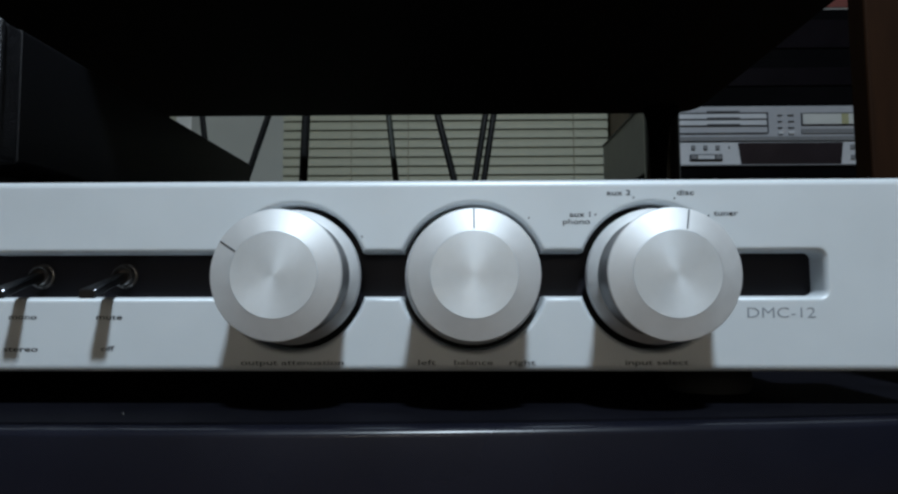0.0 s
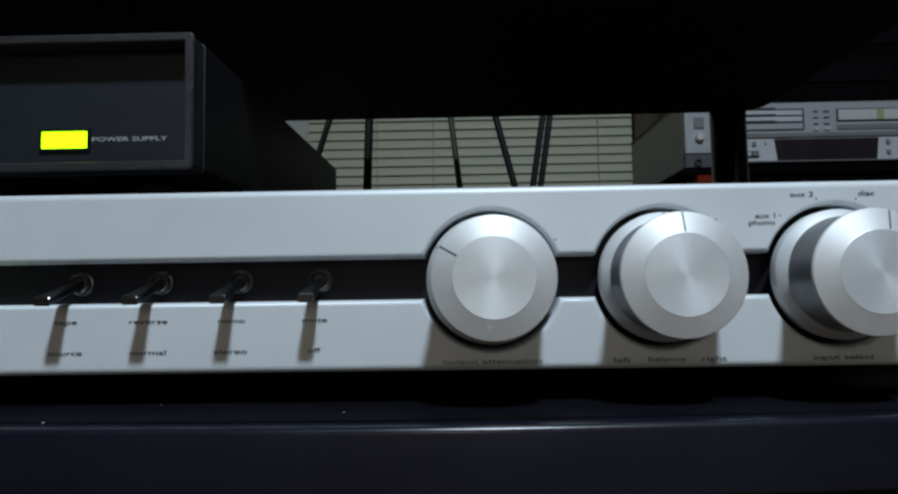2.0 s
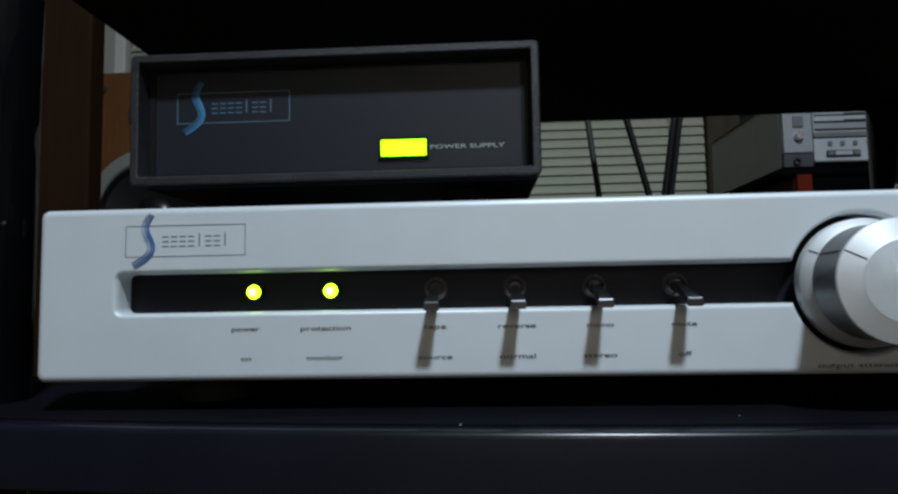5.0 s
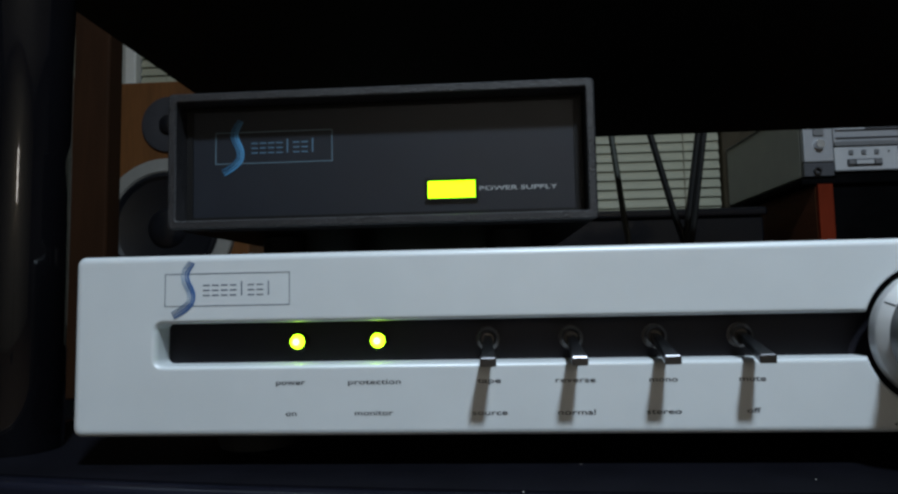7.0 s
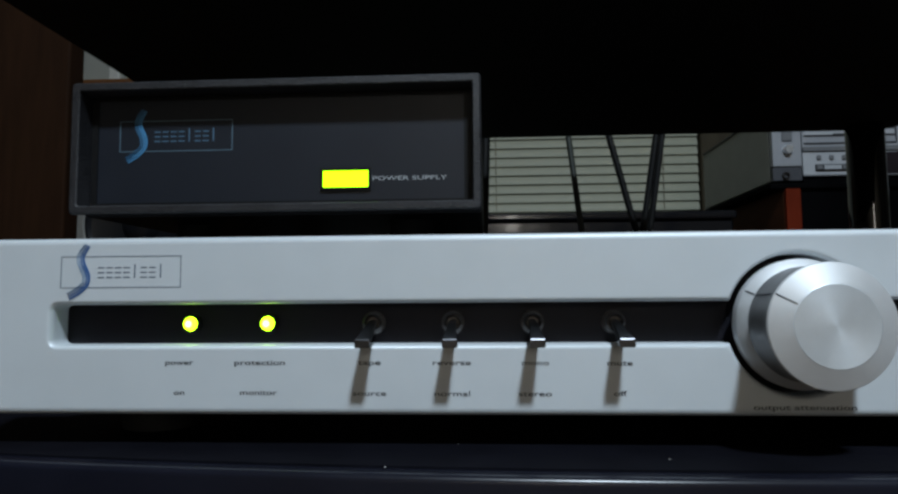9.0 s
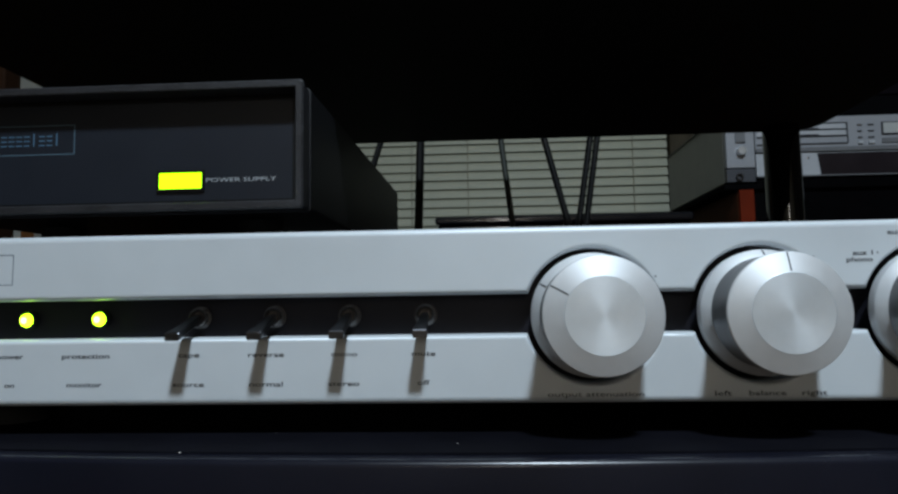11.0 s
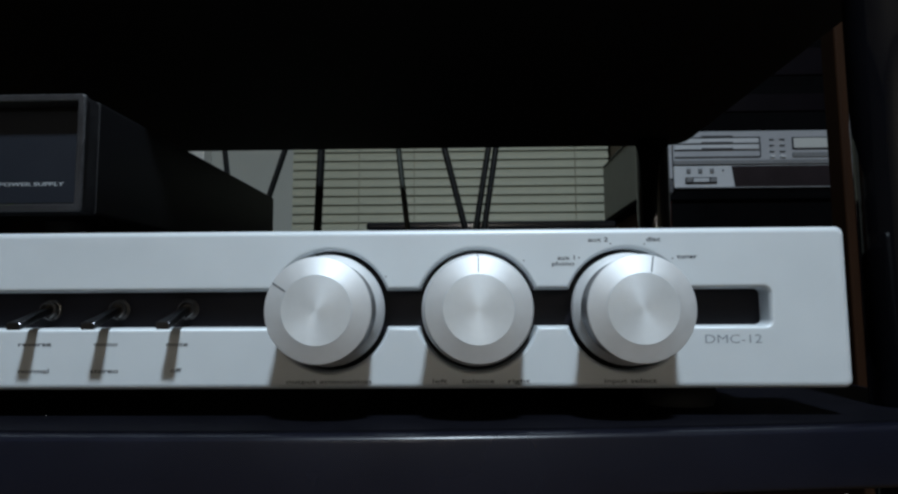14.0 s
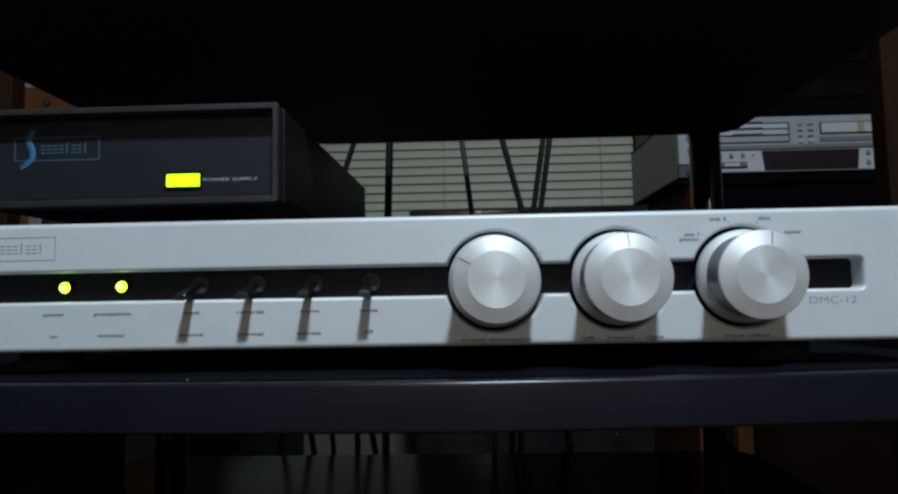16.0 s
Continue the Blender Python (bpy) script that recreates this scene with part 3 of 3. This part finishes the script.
cable([(0.0623, 0.430, 0.34), (0.0745, 0.430, 0.25), (0.0880, 0.430, 0.15), (0.1002, 0.430, 0.06), (0.1164, 0.440, -0.15), (0.1272, 0.450, -0.42)], 0.0030, CABLE, "thin black cable hanging behind the rack")
cable([(0.1746, 0.450, 0.34), (0.1456, 0.450, 0.25), (0.1134, 0.450, 0.15), (0.0844, 0.450, 0.06), (0.0458, 0.460, -0.15), (0.0200, 0.470, -0.42)], 0.0033, CABLE, "black cable slanting down behind the rack")
cable([(0.1873, 0.430, 0.34), (0.1843, 0.430, 0.25), (0.1810, 0.430, 0.15), (0.1780, 0.430, 0.06), (0.1740, 0.440, -0.15), (0.1714, 0.450, -0.42)], 0.0043, CABLE, "thick black cable hanging behind the rack")
cable([(0.2533, 0.430, 0.34), (0.2635, 0.430, 0.25), (0.2749, 0.430, 0.15), (0.2852, 0.430, 0.06), (0.2988, 0.440, -0.15), (0.3079, 0.450, -0.42)], 0.0030, CABLE_GREY, "greyish green cable hanging behind the rack")
cable([(0.2880, 0.470, 0.34), (0.3104, 0.470, 0.25), (0.3354, 0.470, 0.15), (0.3578, 0.470, 0.06), (0.3878, 0.480, -0.15), (0.4077, 0.490, -0.42)], 0.0036, CABLE, "black cable slanting down behind the rack")
cable([(0.3825, 0.470, 0.34), (0.3678, 0.470, 0.25), (0.3515, 0.470, 0.15), (0.3369, 0.470, 0.06), (0.3173, 0.480, -0.15), (0.3043, 0.490, -0.42)], 0.0034, CABLE, "black twin cable hanging behind the rack")
cable([(0.3904, 0.480, 0.34), (0.3764, 0.480, 0.25), (0.3609, 0.480, 0.15), (0.3470, 0.480, 0.06), (0.3284, 0.490, -0.15), (0.3160, 0.500, -0.42)], 0.0034, CABLE, "black twin cable hanging behind the rack")

for cx, lean in ((0.0882, 0.045), (0.1405, 0.0), (0.1586, 0.05)):
    cable([(cx - 0.5 * lean, 0.2715, 0.05), (cx - 0.5 * lean, 0.36, 0.052), (cx - 0.4 * lean, 0.425, 0.02), (cx, 0.45, -0.12), (cx + lean, 0.46, -0.42)], 0.0034, CABLE, "black cable from the back of the preamplifier")


# ---- window blinds ----
def slat_mesh(length, width=0.0238, n=5):
    bm = bmesh.new()
    rows = []
    for i in range(n):
        t = i / (n - 1) - 0.5
        y, z = 0.35 * t * width, t * width
        lift = 0.0022 * (1 - 4 * t * t)
        rows.append([bm.verts.new((x, y - lift - h, z)) for x, h in ((-length / 2, 0), (length / 2, 0))] + [bm.verts.new((x, y - lift + 0.0006, z)) for x in (length / 2, -length / 2)])
    for a, b in zip(rows, rows[1:]):
        bridge(bm, a, b)
    bm.faces.new(rows[0])
    bm.faces.new(rows[-1])
    return bm


def blind(x0, x1, y, z0, z1, cords, label):
    b = thing("venetian_blind", label, "blind")
    first = None
    pitch = 0.0229
    count = int((z1 - z0) / pitch)
    for i in range(count):
        if first is None:
            first = part("slat", slat_mesh(x1 - x0), SLAT, b)
            ob = first
        else:
            ob = new("slat", first.data)
            ob.parent = b
        ob.matrix_world = pose((x0 + x1) / 2, y, z0 + (i + 0.5) * pitch, random.uniform(-1.5, 1.5), 0, 0)
    for cx in cords:
        part("cord", tube([(cx, y - 0.0085, z0), (cx, y - 0.0085, z1)], 0.0013, 6), CORD, b, "thin ladder cord")
    part("bottom_rail", box(x0, x1, y - 0.012, y + 0.012, z0 - 0.02, z0 - 0.002, 0.002), SLAT, b)
    part("head_rail", box(x0, x1, y - 0.016, y + 0.016, z1, z1 + 0.03, 0.002), SLAT, b)


blind(-0.104, 0.705, 1.38, -0.2505, 1.0, (0.0684, 0.21, 0.6196), "closed cream venetian blind hanging before the wall")
frame_ob = thing("window_1", "white painted window frame with a closed blind", "window", "", "structure")
for name, bm in (("window_frame", box(-0.806, -0.776, 1.385, 1.439, 0.28, 1.2, 0.004)), ("window_frame", box(-0.38, -0.34, 1.385, 1.439, 0.28, 1.2, 0.004)),
                 ("window_frame", box(-0.776, -0.38, 1.385, 1.439, 0.28, 0.33, 0.004)), ("window_frame", box(-0.776, -0.38, 1.385, 1.439, 1.15, 1.2, 0.004))):
    part(name, bm, WHITE_FRAME, frame_ob)
blind(-0.772, -0.384, 1.41, 0.35, 1.1, (-0.70, -0.44), "closed cream venetian blind in a white window frame")

# Sheet over the lower wall: its dull olive carries the shade there.
setting("dim_wall_sheet", box(-0.40, 0.706, 1.40, 1.439, Z0, -0.272, 0.003), DIM_WALL_OLIVE, "dim olive sheet under the blind, standing for the shaded wall", "wall panel")
# Casing beside the blind, widened so its dull brown also dims the wall.
setting("trim", box(0.708, 0.98, 1.36, 1.438, -0.4, 1.2, 0.004), WOOD_OLIVE, "brown casing beside the blind, drawn wide to stand for the dim wall too", "trim")

# ---- wooden boards beside the rack ----
# Added support: leaves black where the board's lower end would catch the lamp.
pedestal = thing("pedestal", "added plain black block under an upright wooden board", "pedestal")
part("plinth", box(-0.39, -0.115, 0.28, 0.41, Z0, -0.57, 0.002), FAR_BLACK, pedestal)
part("body", box(-0.395, -0.11, 0.275, 0.415, -0.57, -0.04, 0.003), FAR_BLACK, pedestal)
part("top", box(-0.40, -0.105, 0.27, 0.42, -0.04, -0.02, 0.003), FAR_BLACK, pedestal, "black top board")
for bx0, bx1, by, bz in ((0.6485, 0.676, 0.28, Z0), (-0.34, -0.2, 0.34, -0.02)):
    board = part("wooden_board", box(bx0, bx1, by, by + 0.022, bz, 0.46, 0.002), WOOD_DARK)
    tagged(board, "upright dark brown wooden board standing behind the rack", "board", "boards beside the rack")

# ---- loudspeaker ----
speaker = thing("loudspeaker", "orange-brown wooden loudspeaker with a black woofer and tweeter", "loudspeaker")
SPX, SPY, WZ = -0.379, 0.80, 0.186
part("cabinet", box(-0.524, -0.244, SPY, SPY + 0.26, -0.02, 0.4316, 0.003), WOOD_ORANGE, speaker, "orange-brown wood veneer cabinet")
woofer = part("woofer", lathe([(0.078, -0.0125), (0.072, -0.0105), (0.033, -0.0015), (0.0, -0.0010)], (SPX, SPY, WZ), n=64), CONE, speaker, "black woofer cone", True)
part("frame_ring", lathe([(0.1135, 0.0), (0.1135, -0.010), (0.1115, -0.0125), (0.092, -0.0145), (0.0895, -0.012)], (SPX, SPY, WZ), n=64), RING_GREY, woofer, "grey metal ring", True)
part("surround", lathe([(0.0900, -0.0115), (0.087, -0.016), (0.083, -0.017), (0.078, -0.0125)], (SPX, SPY, WZ), n=64), CONE, woofer, "black rubber surround", True)
part("dust_cap", lathe([(0.033, -0.0018), (0.028, -0.008), (0.015, -0.012), (0.0, -0.0135)], (SPX, SPY, WZ), n=40), CONE, woofer, smooth=True)
tweeter = part("tweeter", lathe([(0.046, 0.0), (0.046, -0.004), (0.042, -0.005), (0.018, -0.002), (0.0170, -0.002)], (SPX, SPY, 0.358), n=48), DOME, speaker, "round black tweeter", True)
part("dome", lathe([(0.0170, -0.002), (0.0147, -0.008), (0.0083, -0.012), (0.0, -0.0135)], (SPX, SPY, 0.358), n=32), CONE, tweeter, smooth=True)
for bx, bz in ((-0.4729, 0.4023), (-0.293, 0.4023), (-0.4729, 0.01), (-0.293, 0.01)):
    part("bolt", lathe([(0.0, -0.004), (0.0055, -0.004), (0.0078, -0.002), (0.0078, 0.001), (0, 0.001)], (bx, SPY, bz), n=18), RUBBER, speaker, "black bolt head", True)
chest = thing("black_chest", "low black chest under the wooden loudspeaker", "chest")
part("body", box(-0.80, -0.11, SPY - 0.03, SPY + 0.38, Z0, -0.04, 0.004), CHASSIS, chest)
part("top", box(-0.81, -0.10, SPY - 0.04, SPY + 0.39, -0.04, -0.02, 0.003), CHASSIS, chest, "black top board")

# ---- black cabinet behind ----
cab = thing("low_cabinet", "low glossy black cabinet behind the rack", "cabinet")
part("body", box(0.167, 0.60, 0.888, 1.3, Z0, 0.192, 0.004), BLACK_GLOSS, cab)
part("top", box(0.163, 0.604, 0.88, 1.305, 0.192, 0.2056, 0.004), BLACK_GLOSS, cab, "glossy black top board")

# ---- stand with amplifier ----
est = thing("equipment_stand", "wooden equipment stand with red front edges", "stand")
part("side_panel", box(0.6586, 0.6822, 0.832, 1.25, Z0, 0.231, 0.002), WOOD_MID, est, "brown wooden side panel")
part("edge_strip", box(0.6590, 0.6818, 0.8245, 0.8315, 0.02, 0.231, 0.001), RED, est, "red painted edge strip")
part("side_panel", box(1.08, 1.104, 0.832, 1.25, Z0, 0.231, 0.002), WOOD_DARK, est)
part("edge_strip", box(1.0804, 1.1036, 0.8245, 0.8315, 0.02, 0.231, 0.001), RED, est)
part("top", box(0.636, 1.12, 0.826, 1.25, 0.231, 0.2405, 0.002), FAR_BLACK, est, "black top board")
part("plinth", box(0.6905, 1.10, 0.832, 1.24, 0.2405, 0.2512, 0.001), FAR_BLACK, est, "black board under the stack")
part("back", box(0.6822, 1.08, 1.22, 1.24, Z0, 0.231), CHASSIS, est, "black back panel")
part("door", box(0.6826, 1.0796, 0.834, 0.85, -0.06, 0.2305), FAR_BLACK, est, "black door")
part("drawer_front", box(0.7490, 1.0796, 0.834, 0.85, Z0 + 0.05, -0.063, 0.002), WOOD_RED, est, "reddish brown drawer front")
part("stile", box(0.7205, 0.7465, 0.828, 0.85, Z0 + 0.05, -0.063, 0.002), WOOD_ORANGE, est, "orange-brown upright stile")

amp = thing("amplifier", "grey steel amplifier with a silver front edge", "amplifier")
amp.matrix_world = pose(0.643, 0.838, 0.2405)
part("cover", box(0.0, 0.0455, 0.004, 0.318, 0.004, 0.119, 0.002), AMP_GREY, amp, "grey steel cover")
part("top_edge", box(-0.0012, 0.0455, 0.004, 0.318, 0.1195, 0.1225, 0.0005), HIFI_DARK, amp, "dark rim of the top cover")
part("front", box(0.0, 0.0455, -0.010, 0.003, 0.0265, 0.119, 0.002), HIFI_SILVER, amp, "silver front")
part("lower_front", box(0.0, 0.0455, -0.008, 0.003, 0.004, 0.0255, 0.001), STRIP_GREY, amp, "dark grey lower strip")
part("knob", lathe([(0, -0.019), (0.0062, -0.019), (0.0072, -0.017), (0.0072, -0.01)], (0.0222, 0, 0.0535), n=20), BRUSHED, amp, smooth=True)
jack = part("jack", lathe([(0.0035, -0.006), (0.0035, -0.012), (0.006, -0.012), (0.006, -0.008)], (0.019, 0, 0.012), n=20), DARK_CHROME, amp, "small round socket with a metal ring", smooth=True)
part("button", box(0.0145, 0.0305, -0.013, -0.01, 0.068, 0.086, 0.001), HIFI_GREY, amp)
for fx in (0.012, 0.034):
    for fy in (0.05, 0.28):
        part("foot", box(fx - 0.01, fx + 0.01, fy - 0.01, fy + 0.01, 0.0, 0.004), RUBBER, amp)


def hifi_unit(name, label, x0, x1, y, z0, z1, mat):
    u = thing(name, label, name.replace("_", " "))
    part("case", box(x0, x1, y + 0.008, y + 0.28, z0, z1 - 0.001, 0.001), CHASSIS, u, "black case")
    part("front", box(x0, x1, y, y + 0.0075, z0, z1, 0.0015), mat, u)
    return u


def slanted_panel(xa, xb, lean, y0, y1, z0, z1):
    """A flat panel whose two ends lean outwards towards the top by lean."""
    bm = bmesh.new()
    rings = [[bm.verts.new(p) for p in ((xa + lean, y, z0), (xb - lean, y, z0), (xb, y, z1), (xa, y, z1))] for y in (y0, y1)]
    bridge(bm, *rings)
    bm.faces.new(rings[0])
    bm.faces.new(rings[1])
    return bm


HX0, HX1, HY = 0.6905, 1.10, 0.83
deck = hifi_unit("cassette_deck", "pale silver cassette deck with a smoked window", HX0, HX1, HY, 0.2512, 0.2904, HIFI_WHITE)
part("window", slanted_panel(0.7868, 0.9535, 0.0042, HY - 0.003, HY + 0.002, 0.2532, 0.2880), WINDOW_DARK, deck, "smoked dark window")
part("base_line", box(HX0, HX1, HY - 0.0028, HY, 0.2512, 0.2530), HIFI_GREY, deck)
for i in range(3):
    part("button", box(0.7115 + 0.0195 * i, 0.7180 + 0.0195 * i, HY - 0.003, HY, 0.2775, 0.2845, 0.0008), HIFI_GREY, deck)
part("lamp", box(0.7712, 0.7738, HY - 0.002, HY, 0.2800, 0.2830, 0.0004), HIFI_GREY, deck)
part("slot", box(0.7085, 0.7612, HY - 0.003, HY, 0.2592, 0.2698, 0.001), HIFI_DARK, deck, "dark button strip")
for xa, xb in ((0.7100, 0.7190), (0.7210, 0.7475), (0.7495, 0.7600)):
    part("key", box(xa, xb, HY - 0.005, HY - 0.003, 0.2612, 0.2678, 0.0006), HIFI_WHITE if xb - xa > 0.02 else HIFI_GREY, deck)
for z in (0.2605, 0.2775):
    part("button", box(0.9660, 0.9722, HY - 0.003, HY, z, z + 0.0075, 0.0008), HIFI_GREY, deck)

player = hifi_unit("disc_player", "silver disc changer with three drawer lines and a pale display", HX0, HX1, HY, 0.2910, 0.3491, HIFI_SILVER)
for i, z in enumerate((0.3368, 0.3262, 0.3156)):
    part("drawer_line", box(HX0 + 0.002, 0.8353, HY - 0.0015, HY, z, z + 0.0016), HIFI_DARK, player)
    part("drawer_grip", box(0.7384, 0.7905, HY - 0.0025, HY, z + 0.0006, z + 0.0038), HIFI_DARK, player)
    if i < 2:
        part("drawer_front", box(HX0 + 0.003, 0.8330, HY - 0.0012, HY, z - 0.0086, z - 0.0006, 0.0005), HIFI_WHITE, player)
part("drawer_end", box(0.8353, 0.8368, HY - 0.0015, HY, 0.3045, 0.3384), HIFI_DARK, player)
part("base_line", box(HX0 + 0.002, 0.8353, HY - 0.0015, HY, 0.3030, 0.3052), HIFI_DARK, player)
part("base_strip", box(HX0, HX1, HY - 0.003, HY, 0.2910, 0.2985, 0.001), HIFI_GREY, player, "grey base strip")
for i in range(2):
    for j in range(4):
        part("button", box(0.8515 + 0.0165 * i, 0.8590 + 0.0185 * i, HY - 0.003, HY, 0.3020 + 0.0103 * j, (0.3065 if j == 0 else 0.3036) + 0.0103 * j, 0.0006), HIFI_WHITE if j == 0 else HIFI_GREY, player)
bezel = part("display", box(0.8890, 1.02, HY - 0.002, HY, 0.3158, 0.3372, 0.001), HIFI_DARK, player, "display with a dark rim")
part("pane", box(0.8915, 1.017, HY - 0.003, HY - 0.002, 0.3182, 0.3350), DISPLAY_PALE, bezel, "pale display pane")
part("segment", box(0.9530, 0.9640, HY - 0.0035, HY - 0.003, 0.3182, 0.3350), DISPLAY_OLIVE, bezel)
part("grille", box(0.8890, 1.10, HY - 0.002, HY, 0.3030, 0.3105), HIFI_GREY, player, "grey strip under the display")

tuner = hifi_unit("tuner", "dark tuner stacked above the disc player", HX0, HX1, HY + 0.01, 0.3495, 0.430, FAR_BLACK)
part("dial", box(0.73, 0.99, HY + 0.007, HY + 0.01, 0.385, 0.415, 0.001), FAR_WINDOW, tuner, "dark dial window")
upper = hifi_unit("equaliser", "black equaliser stacked above the tuner", HX0, HX1, HY + 0.02, 0.431, 0.519, FAR_BLACK)
part("panel", box(0.78, 1.05, HY + 0.017, HY + 0.02, 0.452, 0.500, 0.001), FAR_WINDOW, upper, "dark panel")
carton = thing("carton", "small white carton with a red band on top", "carton")
part("box", box(0.88, 1.003, HY + 0.03, HY + 0.18, 0.519, 0.551, 0.002), CARTON_PAPER, carton)
part("band", box(0.884, 0.999, HY + 0.0285, HY + 0.0297, 0.5265, 0.5435), DULL_RED, carton, "red printed band")

# ---- flecks of dust on the shelf ----
bm = bmesh.new()
for dx, dy, dz, r in ((0.151, -0.0243, 0.0068, 0.00032), (0.2376, -0.0121, 0.0068, 0.0002), (0.1714, 0.0067, 0.0068, 0.00014), (0.3312, -0.0326, -0.0162, 0.00026), (0.467, -0.0173, -0.0162, 0.0003), (0.0405, -0.0213, -0.0162, 0.00026)):
    rot = Matrix.Translation((dx, dy, dz)) @ Matrix.Rotation(dx * 90, 4, "Z") @ Matrix.Diagonal((r * 1.5, r * 0.8, r * 0.6, 1))
    bmesh.ops.create_icosphere(bm, subdivisions=1, radius=1.0, matrix=rot)
dust = part("dust", bm, DUST)
tagged(dust, "tiny pale flecks of dust lying on the black shelf", "dust", kind="stuff")
